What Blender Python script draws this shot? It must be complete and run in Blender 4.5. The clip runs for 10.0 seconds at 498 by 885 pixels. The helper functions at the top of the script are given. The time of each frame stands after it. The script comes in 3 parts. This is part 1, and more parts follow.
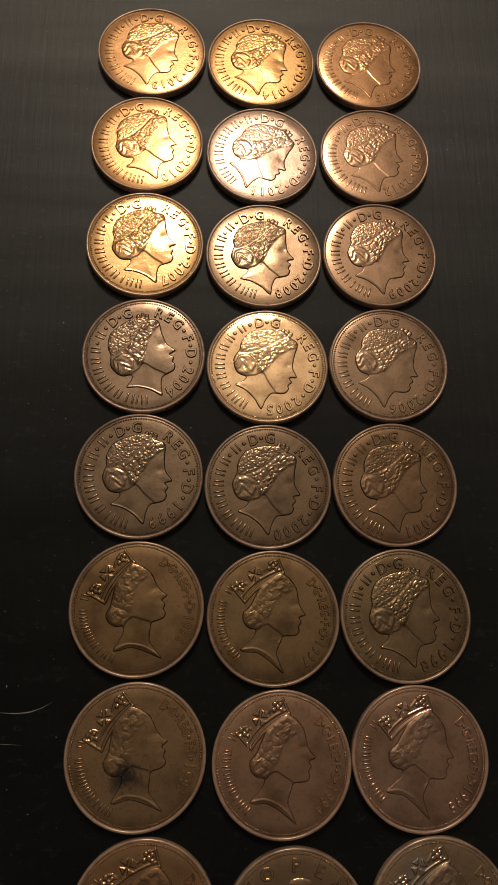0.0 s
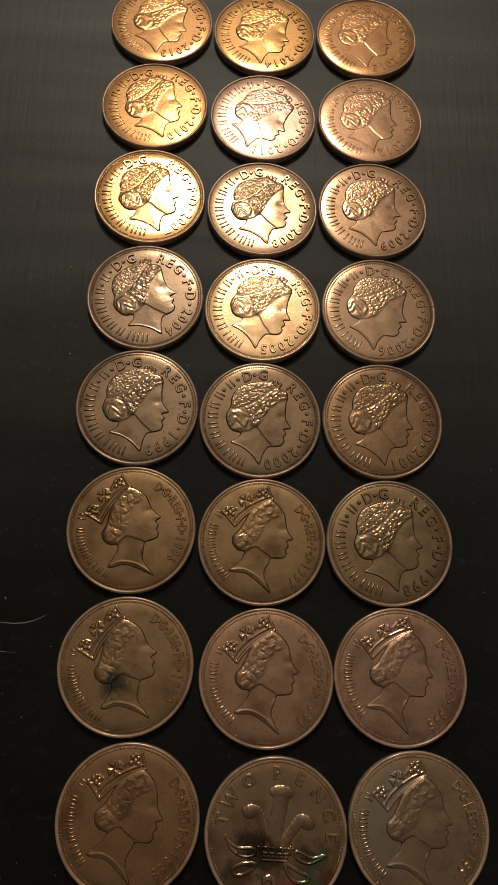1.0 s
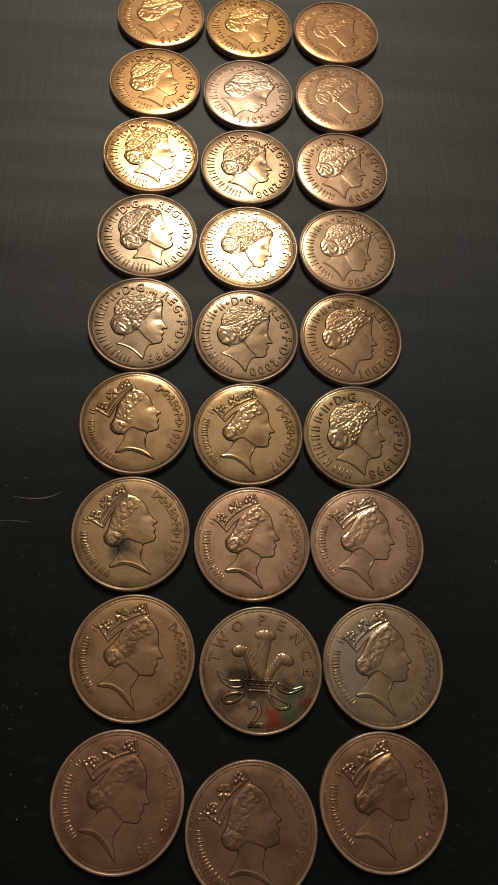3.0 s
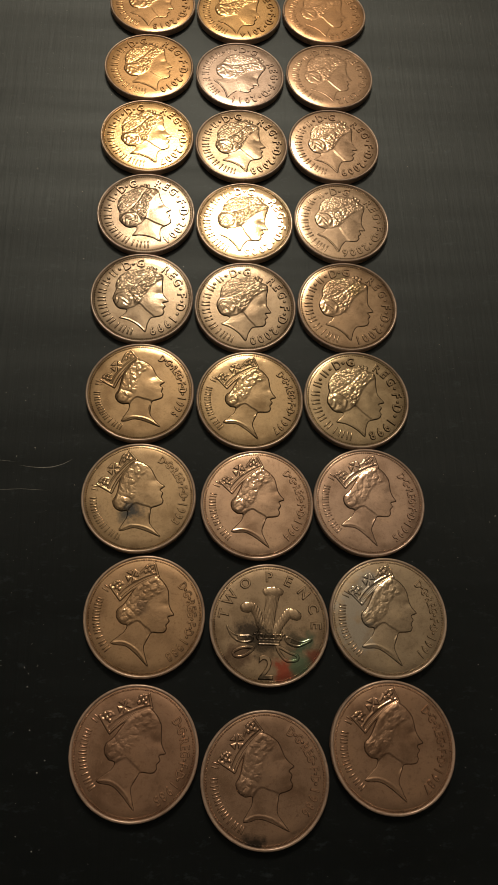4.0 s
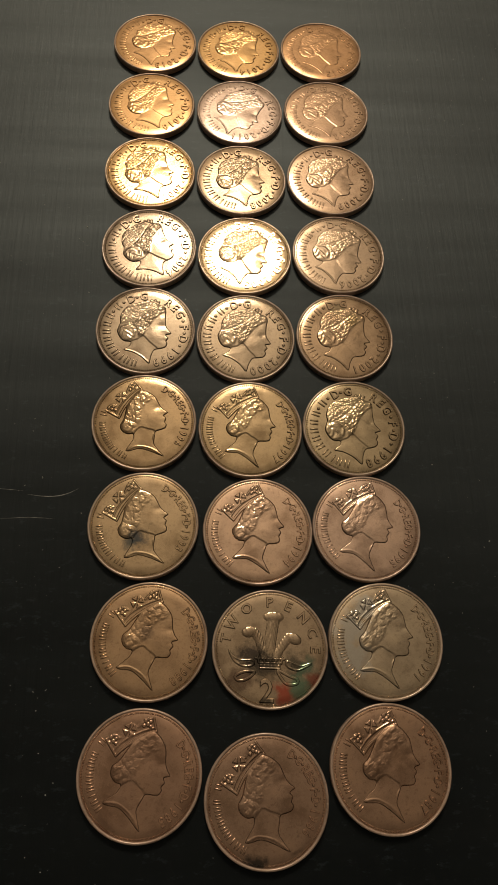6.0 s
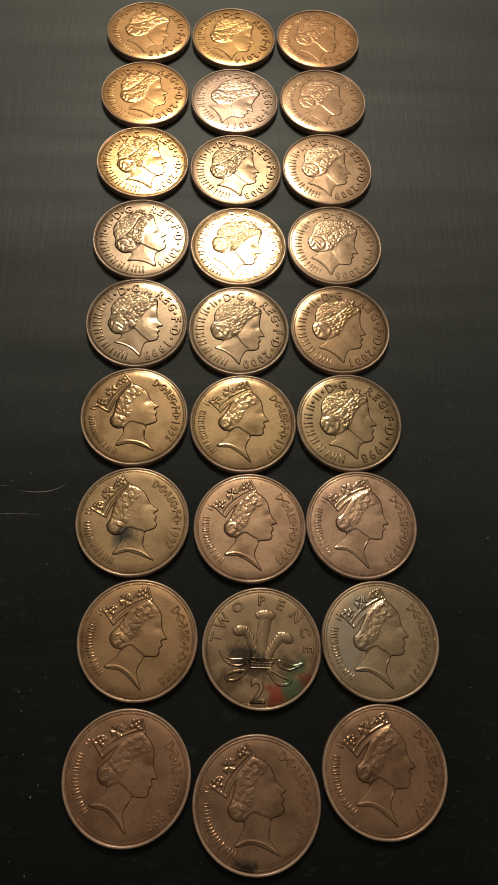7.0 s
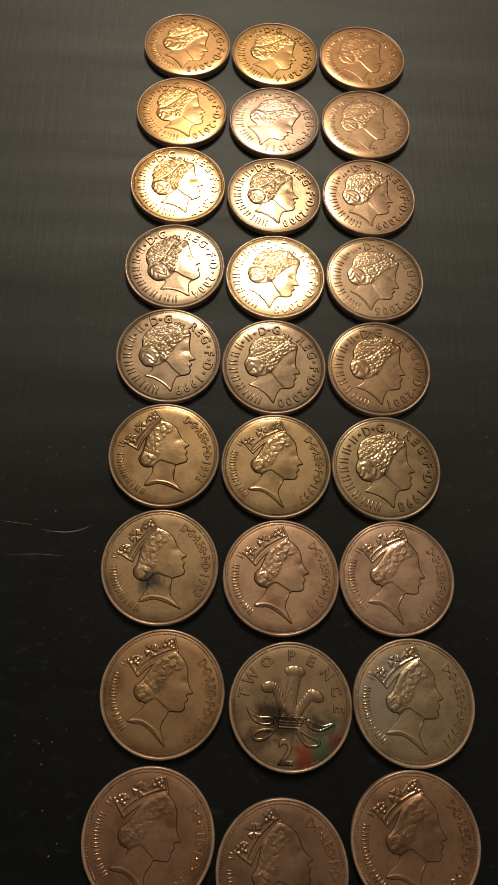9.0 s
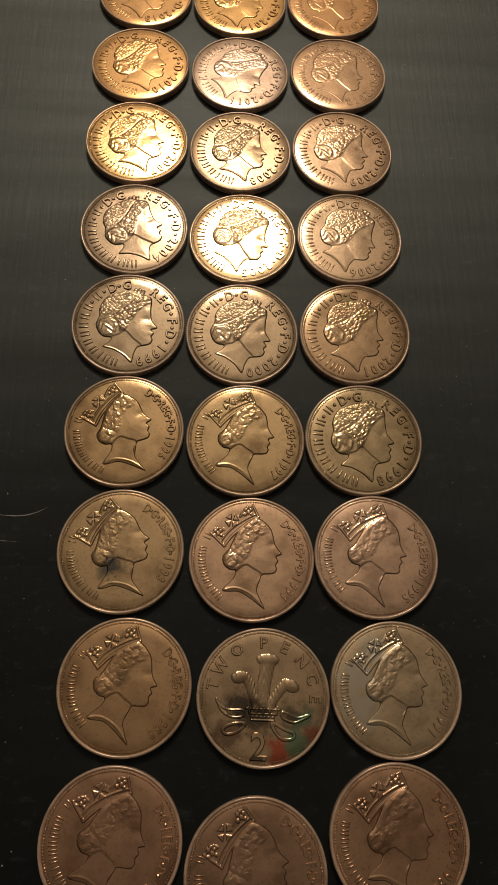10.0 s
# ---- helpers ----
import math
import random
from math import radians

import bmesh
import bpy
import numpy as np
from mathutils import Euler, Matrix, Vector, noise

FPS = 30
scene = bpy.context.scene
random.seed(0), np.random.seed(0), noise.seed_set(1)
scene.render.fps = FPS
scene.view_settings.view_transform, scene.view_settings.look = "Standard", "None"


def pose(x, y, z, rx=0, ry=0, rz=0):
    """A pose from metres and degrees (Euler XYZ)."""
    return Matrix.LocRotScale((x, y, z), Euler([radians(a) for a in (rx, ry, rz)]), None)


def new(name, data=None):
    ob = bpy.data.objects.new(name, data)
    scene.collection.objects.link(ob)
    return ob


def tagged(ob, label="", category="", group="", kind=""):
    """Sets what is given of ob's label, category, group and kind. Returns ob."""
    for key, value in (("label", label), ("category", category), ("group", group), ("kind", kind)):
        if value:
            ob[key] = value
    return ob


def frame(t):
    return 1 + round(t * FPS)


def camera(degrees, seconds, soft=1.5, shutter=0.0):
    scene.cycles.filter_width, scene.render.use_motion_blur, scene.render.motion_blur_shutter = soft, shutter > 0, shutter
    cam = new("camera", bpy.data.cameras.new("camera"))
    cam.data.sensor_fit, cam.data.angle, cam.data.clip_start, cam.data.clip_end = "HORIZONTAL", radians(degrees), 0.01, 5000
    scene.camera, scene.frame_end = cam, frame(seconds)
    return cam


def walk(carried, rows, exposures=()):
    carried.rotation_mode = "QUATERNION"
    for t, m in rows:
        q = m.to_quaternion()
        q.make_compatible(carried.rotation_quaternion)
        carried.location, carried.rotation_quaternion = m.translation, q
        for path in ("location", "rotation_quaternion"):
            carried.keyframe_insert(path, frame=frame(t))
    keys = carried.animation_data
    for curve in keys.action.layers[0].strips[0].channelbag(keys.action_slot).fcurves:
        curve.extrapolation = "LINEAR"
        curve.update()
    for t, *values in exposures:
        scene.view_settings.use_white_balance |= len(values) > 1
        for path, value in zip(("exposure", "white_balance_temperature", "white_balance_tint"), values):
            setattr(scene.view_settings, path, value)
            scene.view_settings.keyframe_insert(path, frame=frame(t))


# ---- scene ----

# ---------------------------------------------------------------- camera
cam = camera(37.8, 10.0, soft=1.1)
# seconds, eye in metres, then degrees: turn to the left, look up, lean
ROWS = [
    (0.0, -0.0128, -0.0313, 0.1461, -12.53, -74.01, 12.46),
    (0.5, -0.0088, -0.0418, 0.1406, -9.90, -73.38, 10.93),
    (1.0, -0.0082, -0.0517, 0.1476, -7.24, -72.24, 8.49),
    (1.5, -0.0101, -0.0657, 0.1549, -10.91, -70.50, 12.74),
    (2.0, -0.0114, -0.0744, 0.1531, -11.02, -69.59, 13.26),
    (2.5, -0.0119, -0.0840, 0.1599, -10.62, -68.47, 12.98),
    (2.7, -0.0107, -0.0869, 0.1597, -10.82, -68.67, 12.83),
    (3.8, -0.0130, -0.0967, 0.1621, -11.55, -68.29, 11.18),
    (4.0, -0.0111, -0.0997, 0.1610, -10.22, -68.31, 9.72),
    (4.5, -0.0080, -0.0999, 0.1686, -9.46, -67.53, 8.72),
    (5.0, -0.0113, -0.0990, 0.1692, -9.92, -67.17, 9.47),
    (5.2, -0.0113, -0.0989, 0.1689, -9.60, -67.31, 9.06),
    (6.3, -0.0102, -0.0978, 0.1660, -8.88, -67.54, 7.95),
    (6.5, -0.0057, -0.0978, 0.1635, -8.58, -67.72, 7.14),
    (7.0, -0.0072, -0.0973, 0.1638, -7.88, -67.67, 7.23),
    (7.5, -0.0105, -0.0913, 0.1655, -7.81, -67.96, 8.29),
    (8.0, -0.0136, -0.0896, 0.1662, -8.29, -67.97, 9.07),
    (8.5, -0.0138, -0.0885, 0.1668, -6.98, -67.94, 7.94),
    (9.0, -0.0128, -0.0833, 0.1623, -6.28, -68.56, 7.66),
    (9.5, -0.0101, -0.0817, 0.1580, -9.08, -68.68, 9.61),
    (10.0, -0.0063, -0.0816, 0.1503, -7.99, -69.61, 7.98),
]
EXPOSURES = [(0.0, -0.43, 6900, 22), (1.0, -0.34, 6780, 19), (2.0, -0.27, 6620, 14), (2.5, -0.22, 6500, 12), (4.0, -0.14, 6450, 10), (4.5, 0.0, 6400, 9), (7.0, 0.0, 6450, 9), (8.0, 0.0, 6760, 12), (9.5, 0.0, 6800, 12), (10.0, 0.0, 6700, 12)]
walk(cam, [(t, pose(x, y, z, 90 + pitch, 0, yaw) @ pose(0, 0, 0, 0, 0, roll)) for t, x, y, z, yaw, pitch, roll in ROWS], EXPOSURES)

# ---------------------------------------------------------------- light
world = bpy.data.worlds.new("dim_room")
scene.world = world
world.use_nodes = True
world.node_tree.nodes["Background"].inputs[0].default_value = (1.0, 0.8, 0.6, 1)
world.node_tree.nodes["Background"].inputs[1].default_value = 0.02

# the room's one lamp, high up beyond the coins
lamp_data = bpy.data.lights.new("pendant_light", "POINT")
lamp_data.shadow_soft_size = 0.14
lamp_data.energy, lamp_data.color = 27, (1.0, 0.83, 0.61)
lamp = new("pendant_light", lamp_data)
lamp.location = (0.0, 1.0, 1.22)


# ---------------------------------------------------------------- materials
def material(name):
    m = bpy.data.materials.new(name)
    m.use_nodes = True
    nodes, links = m.node_tree.nodes, m.node_tree.links
    return m, nodes, links, nodes["Principled BSDF"]


def noise_node(nodes, links, scale, detail=4.0, stretch=(1, 1, 1), rough=0.55, seed=0.0):
    co = nodes.new("ShaderNodeTexCoord")
    mp = nodes.new("ShaderNodeMapping")
    mp.inputs["Scale"].default_value = stretch
    mp.inputs["Location"].default_value = (seed * 0.37, seed * 0.71, seed * 0.13)
    n = nodes.new("ShaderNodeTexNoise")
    n.inputs["Scale"].default_value, n.inputs["Detail"].default_value, n.inputs["Roughness"].default_value = scale, detail, rough
    links.new(co.outputs["Object"], mp.inputs["Vector"])
    links.new(mp.outputs["Vector"], n.inputs["Vector"])
    return n.outputs["Fac"]


def ramp(nodes, links, fac, stops):
    r = nodes.new("ShaderNodeValToRGB")
    while len(r.color_ramp.elements) < len(stops):
        r.color_ramp.elements.new(0.5)
    for e, (p, c) in zip(r.color_ramp.elements, stops):
        e.position = p
        e.color = (*c, 1) if len(c) == 3 else c
    links.new(fac, r.inputs["Fac"])
    return r.outputs["Color"]


def mix(nodes, links, fac, a, b, mode="MIX"):
    n = nodes.new("ShaderNodeMix")
    n.data_type, n.blend_type = "RGBA", mode
    for socket, value in ((n.inputs[0], fac), (n.inputs[6], a), (n.inputs[7], b)):
        if isinstance(value, (int, float)):
            socket.default_value = value
        elif isinstance(value, tuple):
            socket.default_value = (*value, 1)
        else:
            links.new(value, socket)
    return n.outputs[2]


def bump(nodes, links, heights, bsdf):
    last = None
    for fac, strength, distance in heights:
        b = nodes.new("ShaderNodeBump")
        b.inputs["Strength"].default_value, b.inputs["Distance"].default_value = strength, distance
        links.new(fac, b.inputs["Height"])
        if last:
            links.new(last, b.inputs["Normal"])
        last = b.outputs["Normal"]
    links.new(last, bsdf.inputs["Normal"])


def grey(v):
    return (v, v, v)


def coin_metal(name, colour, rough, seed, stains_and_sheen=(), metallic=0.86):
    """Tarnished copper: patina in two scales, grime flecks, fine scratches. Stain and painted-sheen patches: (x, y,
    radius, colour) in millimetres.
    """
    m, nodes, links, p = material(name)
    dark = tuple(c * k for c, k in zip(colour, (0.64, 0.61, 0.58)))
    light = tuple(min(1, c * k) for c, k in zip(colour, (1.14, 1.13, 1.10)))
    cloud = noise_node(nodes, links, 160, 5, seed=seed)
    grain = noise_node(nodes, links, 1500, 4, seed=seed + 3)
    scratch = noise_node(nodes, links, 420, 3, (1, 0.07, 1), seed=seed + 5)
    c = ramp(nodes, links, cloud, [(0.32, dark), (0.50, colour), (0.68, light)])
    c = mix(nodes, links, ramp(nodes, links, grain, [(0.30, grey(0.6)), (0.46, grey(0))]), c, dark)
    # rubbed specks and small dark pits
    speck = noise_node(nodes, links, 2300, 2, seed=seed + 11)
    c = mix(nodes, links, ramp(nodes, links, speck, [(0.62, grey(0)), (0.72, grey(0.55))]), c, light)
    pit = noise_node(nodes, links, 620, 3, seed=seed + 13)
    c = mix(nodes, links, ramp(nodes, links, pit, [(0.27, grey(0.45)), (0.34, grey(0))]), c, tuple(0.45 * k for k in colour))
    if stains_and_sheen:
        co = nodes.new("ShaderNodeTexCoord")
        ragged = nodes.new("ShaderNodeMath")
        ragged.operation = "MULTIPLY"
        ragged.inputs[1].default_value = 2.4
        links.new(noise_node(nodes, links, 330, 5, rough=0.7, seed=seed + 9), ragged.inputs[0])
        for sx, sy, sr, sc in stains_and_sheen:
            d = nodes.new("ShaderNodeVectorMath")
            d.operation = "DISTANCE"
            d.inputs[1].default_value = (sx / 1000, sy / 1000, 0.0017)
            links.new(co.outputs["Object"], d.inputs[0])
            k = nodes.new("ShaderNodeMath")
            k.operation = "MULTIPLY_ADD"
            k.inputs[1].default_value, k.inputs[2].default_value = 1000 / sr, -1.2
            links.new(d.outputs["Value"], k.inputs[0])
            s = nodes.new("ShaderNodeMath")
            s.operation = "ADD"
            links.new(k.outputs[0], s.inputs[0])
            links.new(ragged.outputs[0], s.inputs[1])
            c = mix(nodes, links, ramp(nodes, links, s.outputs[0], [(0.45, grey(0.88)), (1.08, grey(0))]), c, sc)
    links.new(c, p.inputs["Base Color"])
    p.inputs["Metallic"].default_value = metallic
    r = ramp(nodes, links, cloud, [(0.3, grey(rough * 0.98)), (0.7, grey(rough * 0.72))])
    links.new(r, p.inputs["Roughness"])
    bump(nodes, links, [(grain, 0.40, 0.00004), (scratch, 0.12, 0.00003), (noise_node(nodes, links, 110, 2, seed=seed + 7), 0.3, 0.0001)], p)
    return m


def table_laminate():
    m, nodes, links, p = material("black_brown_laminate")
    streak = noise_node(nodes, links, 70, 5, (0.16, 1.6, 1))
    mottle = noise_node(nodes, links, 260, 4)
    c = ramp(nodes, links, streak, [(0.3, (0.0011, 0.0018, 0.0022)), (0.7, (0.0028, 0.0044, 0.0056))])
    c = mix(nodes, links, ramp(nodes, links, mottle, [(0.55, grey(0)), (0.8, grey(0.5))]), c, (0.008, 0.008, 0.009))
    fleck = noise_node(nodes, links, 420, 6, (0.7, 1.3, 1), 0.75, 4)
    c = mix(nodes, links, ramp(nodes, links, fleck, [(0.57, grey(0)), (0.74, grey(0.7))]), c, (0.032, 0.042, 0.050))
    links.new(c, p.inputs["Base Color"])
    links.new(ramp(nodes, links, streak, [(0.35, grey(0.585)), (0.65, grey(0.525))]), p.inputs["Roughness"])
    facing = nodes.new("ShaderNodeLayerWeight")
    facing.inputs["Blend"].default_value = 0.5
    gloss = nodes.new("ShaderNodeMapRange")
    for k, v in zip((1, 2, 3, 4), (0.04, 0.31, 0.27, 1.08)):
        gloss.inputs[k].default_value = v
    links.new(facing.outputs["Facing"], gloss.inputs[0])
    band = noise_node(nodes, links, 46, 4, (0.14, 1.5, 1), 0.5, 7)
    worn = nodes.new("ShaderNodeMath")
    worn.operation = "MULTIPLY"
    links.new(gloss.outputs[0], worn.inputs[0])
    links.new(ramp(nodes, links, band, [(0.36, grey(0.88)), (0.60, grey(1.04))]), worn.inputs[1])
    links.new(worn.outputs[0], p.inputs["Specular IOR Level"])
    p.inputs["Specular Tint"].default_value = (0.82, 0.94, 1.0, 1)
    pores = noise_node(nodes, links, 900, 2, (1, 0.06, 1))
    bump(nodes, links, [(pores, 0.38, 0.00012), (streak, 0.2, 0.0002), (noise_node(nodes, links, 3000, 2), 0.15, 0.00005)], p)
    return m


def plain(name, colour, rough=0.6, scale=200, spread=0.15):
    m, nodes, links, p = material(name)
    n = noise_node(nodes, links, scale, 5)
    fine = noise_node(nodes, links, scale * 8, 3)
    links.new(ramp(nodes, links, n, [(0.3, tuple(c * (1 - spread) for c in colour)), (0.7, tuple(min(1, c * (1 + spread)) for c in colour))]), p.inputs["Base Color"])
    p.inputs["Roughness"].default_value = rough
    bump(nodes, links, [(fine, 0.2, 0.3 / scale * 0.05)], p)
    return m


LAMINATE = table_laminate()
PAPER = plain("white_paper", (0.72, 0.72, 0.70), 0.8, 300, 0.04)
# added tones: pale north wall lifts the table sheen, dark walls outline the relief
PALE_BOUNCE_PAINT = plain("pale_bounce_paint", (0.50, 0.48, 0.45), 0.9, 3, 0.06)
DARK_REFLECTION_PAINT = plain("dark_reflection_paint", (0.13, 0.125, 0.12), 0.9, 3, 0.06)
# bright so that the flat coin fields mirror it
CEILING_PAINT = plain("ceiling_paint", (0.84, 0.83, 0.81), 0.9, 3, 0.05)
FLOOR_WOOD = plain("floor_wood", (0.16, 0.10, 0.06), 0.5, 6, 0.25)
DUST = plain("pale_dust", (0.62, 0.60, 0.56), 0.9, 2000, 0.2)
SCRATCH = plain("scraped_laminate", (0.30, 0.30, 0.29), 0.6, 2000, 0.3)


# ---------------------------------------------------------------- mesh helpers
def smooth(me, on=True):
    me.polygons.foreach_set("use_smooth", [on] * len(me.polygons))


def mesh_of(name, verts, faces, mat=None, shade=True):
    me = bpy.data.meshes.new(name)
    me.from_pydata([tuple(map(float, v)) for v in verts], [], faces)
    me.update()
    me.materials.append(mat)
    smooth(me, shade)
    return me


def part_me(name, me, parent, label=""):
    ob = new(name, me)
    ob.parent = parent
    return tagged(ob, label)


def box_bm(sx, sy, sz, bevel=0.0):
    bm = bmesh.new()
    bmesh.ops.create_cube(bm, size=1)
    bmesh.ops.scale(bm, vec=(sx, sy, sz), verts=bm.verts)
    if bevel:
        bmesh.ops.bevel(bm, geom=bm.edges[:], offset=bevel, segments=2, affect="EDGES")
    return bm


def box(name, sx, sy, sz, at, mat, bevel=0.0, parent=None):
    bm = box_bm(sx, sy, sz, bevel)
    me = bpy.data.meshes.new(name)
    bm.to_mesh(me)
    bm.free()
    me.materials.append(mat)
    ob = new(name, me)
    ob.location = at
    ob.parent = parent
    return ob


# ---------------------------------------------------------------- room and table
# the room is never in view; walls and ceiling are added to shape reflections
ROOM_X, ROOM_Y, FLOOR_Z, TOP_Z = 1.9, 1.7, -0.75, 1.85
tagged(box("floor", 2 * ROOM_X, 2 * ROOM_Y, 0.1, (0, 0, FLOOR_Z - 0.05), FLOOR_WOOD), "dark wooden floor under the table", "floor", kind="structure")
tagged(box("ceiling", 2 * ROOM_X, 2 * ROOM_Y, 0.1, (0, 0, TOP_Z + 0.05), CEILING_PAINT), "unseen pale ceiling, added to reflect in the coins", "ceiling", kind="structure")
H = TOP_Z - FLOOR_Z
for nm, sx, sy, at in (
    ("wall_north", 2 * ROOM_X, 0.1, (0, ROOM_Y + 0.05, FLOOR_Z + H / 2)),
    ("wall_south", 2 * ROOM_X, 0.1, (0, -ROOM_Y - 0.05, FLOOR_Z + H / 2)),
    ("wall_east", 0.1, 2 * ROOM_Y, (ROOM_X + 0.05, 0, FLOOR_Z + H / 2)),
    ("wall_west", 0.1, 2 * ROOM_Y, (-ROOM_X - 0.05, 0, FLOOR_Z + H / 2)),
):
    tagged(box(nm, sx, sy, H, at, PALE_BOUNCE_PAINT if nm == "wall_north" else DARK_REFLECTION_PAINT), "unseen wall, toned pale or dark to shape reflections", "wall", kind="structure")

table = tagged(new("table"), "black-brown laminate table with faint grain and dust", "table")
top = box("tabletop", 1.1, 0.75, 0.03, (0.05, 0.05, -0.015), LAMINATE, 0.002, table)
for sx in (-1, 1):
    for sy in (-1, 1):
        box("leg", 0.05, 0.05, 0.72, (0.05 + sx * 0.5, 0.05 + sy * 0.32, -0.39), LAMINATE, 0.002, table)


def scratch_on(parent, pts, width):
    """A shallow scrape: a narrow tapering strip along a few points."""
    verts, faces = [], []
    n = 16
    for i in range(n + 1):
        s = i / n * (len(pts) - 1)
        k = min(int(s), len(pts) - 2)
        p = Vector(pts[k]).lerp(Vector(pts[k + 1]), s - k)
        d = (Vector(pts[k + 1]) - Vector(pts[k])).normalized()
        w = width * math.sin(math.pi * (i + 0.4) / (n + 0.8)) * random.uniform(0.5, 1)
        q = Vector((-d.y, d.x))
        for side in (-1, 0, 1):
            v = p + q * w * side
            verts.append((v.x / 1000, v.y / 1000, 0.00002 + (0.00003 if side == 0 else 0)))
    for i in range(n):
        for j in range(2):
            a = i * 3 + j
            faces.append((a, a + 1, a + 4, a + 3))
    return part_me("scratch", mesh_of("scratch", verts, faces, SCRATCH), parent, "pale fine scratch")


scratch_on(table, [(-53, -42.5), (-50, -42.95), (-47.5, -43.1), (-45.2, -42.9), (-43, -42.2), (-41, -41.1)], 0.13)
scratch_on(table, [(-60, -48.5), (-52, -48.2), (-46, -48.6)], 0.06)
scratch_on(table, [(-62, -40.8), (-54, -41.6)], 0.06)

# ---------------------------------------------------------------- paper beyond the coins
paper = tagged(box("paper_sheet", 0.21, 0.297, 0.0006, (-0.02, 0.2877, 0.0003), PAPER, 0.0001), "white sheet of paper lying flat on the table", "paper")
paper.rotation_euler = (0, 0, radians(-0.1))
card = tagged(box("white_card", 0.085, 0.055, 0.001, (0.1302, 0.1554, 0.0005), PAPER, 0.0003), "small white card lying on the dark table", "card")
card.rotation_euler = (0, 0, radians(5.5))


# ---------------------------------------------------------------- coin relief
R_COIN, FIELD, RIM_Z = 0.01295, 0.00160, 0.00184
GRID = 260


def poly_sdf(U, V, pts):
    """Signed distance to a closed outline, plus inside."""
    px, py = np.array(pts)[:, 0], np.array(pts)[:, 1]
    d = np.full(U.shape, 9.0)
    inside = np.zeros(U.shape, bool)
    for i in range(len(px)):
        ax, ay, bx, by = px[i - 1], py[i - 1], px[i], py[i]
        ex, ey = bx - ax, by - ay
        t = np.clip(((U - ax) * ex + (V - ay) * ey) / (ex * ex + ey * ey + 1e-12), 0, 1)
        d = np.minimum(d, np.hypot(U - ax - t * ex, V - ay - t * ey))
        cross = (ay > V) != (by > V)
        inside ^= cross & (U < (bx - ax) * (V - ay) / (by - ay + 1e-12) + ax)
    return np.where(inside, d, -d)


def line_dist(U, V, pts):
    d = np.full(U.shape, 9.0)
    for (ax, ay), (bx, by) in zip(pts[:-1], pts[1:]):
        ex, ey = bx - ax, by - ay
        t = np.clip(((U - ax) * ex + (V - ay) * ey) / (ex * ex + ey * ey + 1e-12), 0, 1)
        d = np.minimum(d, np.hypot(U - ax - t * ex, V - ay - t * ey))
    return d


def rounded(pts, closed=True, steps=5):
    """A Catmull-Rom curve through a few handles."""
    out, n = [], len(pts)
    for i in range(n if closed else n - 1):
        p = [np.array(pts[(i + k) % n] if closed else pts[min(max(i + k, 0), n - 1)]) for k in (-1, 0, 1, 2)]
        for s in range(steps):
            t = s / steps
            out.append(tuple(0.5 * (2 * p[1] + (p[2] - p[0]) * t + (2 * p[0] - 5 * p[1] + 4 * p[2] - p[3]) * t * t + (3 * p[1] - p[0] - 3 * p[2] + p[3]) * t ** 3)))
    if not closed:
        out.append(tuple(pts[-1]))
    return out


def step(x, a, b):
    t = np.clip((x - a) / (b - a), 0, 1)
    return t * t * (3 - 2 * t)


def curls(U, V, region, size, count, seed, turns=9.0):
    """Packed locks inside a region: cells parted by grooves, with strands winding in them."""
    rng = np.random.RandomState(seed)
    mask = poly_sdf(U, V, region)
    WU = U + 0.016 * np.sin(V * 34 + 1.0) + 0.010 * np.sin(U * 51 + V * 23)
    WV = V + 0.016 * np.sin(U * 31 + 2.0) + 0.010 * np.sin(V * 47 - U * 29)
    reg = np.array(region)
    tries = rng.uniform(reg.min(0), reg.max(0), (3000, 2))
    tries = tries[poly_sdf(tries[:, :1], tries[:, 1:], region)[:, 0] > 0.003]
    c = []
    for q in tries:
        if all(np.hypot(*(q - k)) > size * 0.75 for k in c):
            c.append(q)
        if len(c) >= count:
            break
    first, second = np.full(U.shape, 9.0), np.full(U.shape, 9.0)
    strand = np.zeros(U.shape)
    for q in c:
        turn, sx = rng.uniform(0, 3.14), rng.uniform(0.6, 0.95)
        du, dv = WU - q[0], WV - q[1]
        k = np.hypot((du * math.cos(turn) + dv * math.sin(turn)) * sx, dv * math.cos(turn) - du * math.sin(turn))
        s = 0.5 + 0.5 * np.cos(np.arctan2(dv, du) + k / size * turns + rng.uniform(0, 6.3))
        strand = np.where(k < first, s, strand)
        second = np.minimum(second, np.maximum(first, k))
        first = np.minimum(first, k)
    dome = np.sqrt(np.clip((second - first) / (0.75 * size), 0, 1))
    return step(mask, -0.01, 0.05) * (dome * 0.68 + strand * 0.32)


def waves(U, V, region, hairline, gap, swing, wave, centre, seed):
    """Locks lying in scalloped bands along a hairline."""
    mask = poly_sdf(U, V, region)
    d = line_dist(U, V, hairline)
    a = np.arctan2(V - centre[1], U - centre[0])
    along = a * 0.45
    scallop = np.abs(np.sin(math.pi * along / wave + np.floor(d / gap) * 1.9 + seed))
    phase = d / gap + swing * scallop
    ridge = 0.5 + 0.5 * np.cos(2 * math.pi * phase)
    fine = 0.5 + 0.5 * np.cos(2 * math.pi * (phase * 3 + along * 9))
    return step(mask, -0.01, 0.05) * (ridge * (0.35 + 0.65 * scallop) * 0.8 + fine * 0.2)


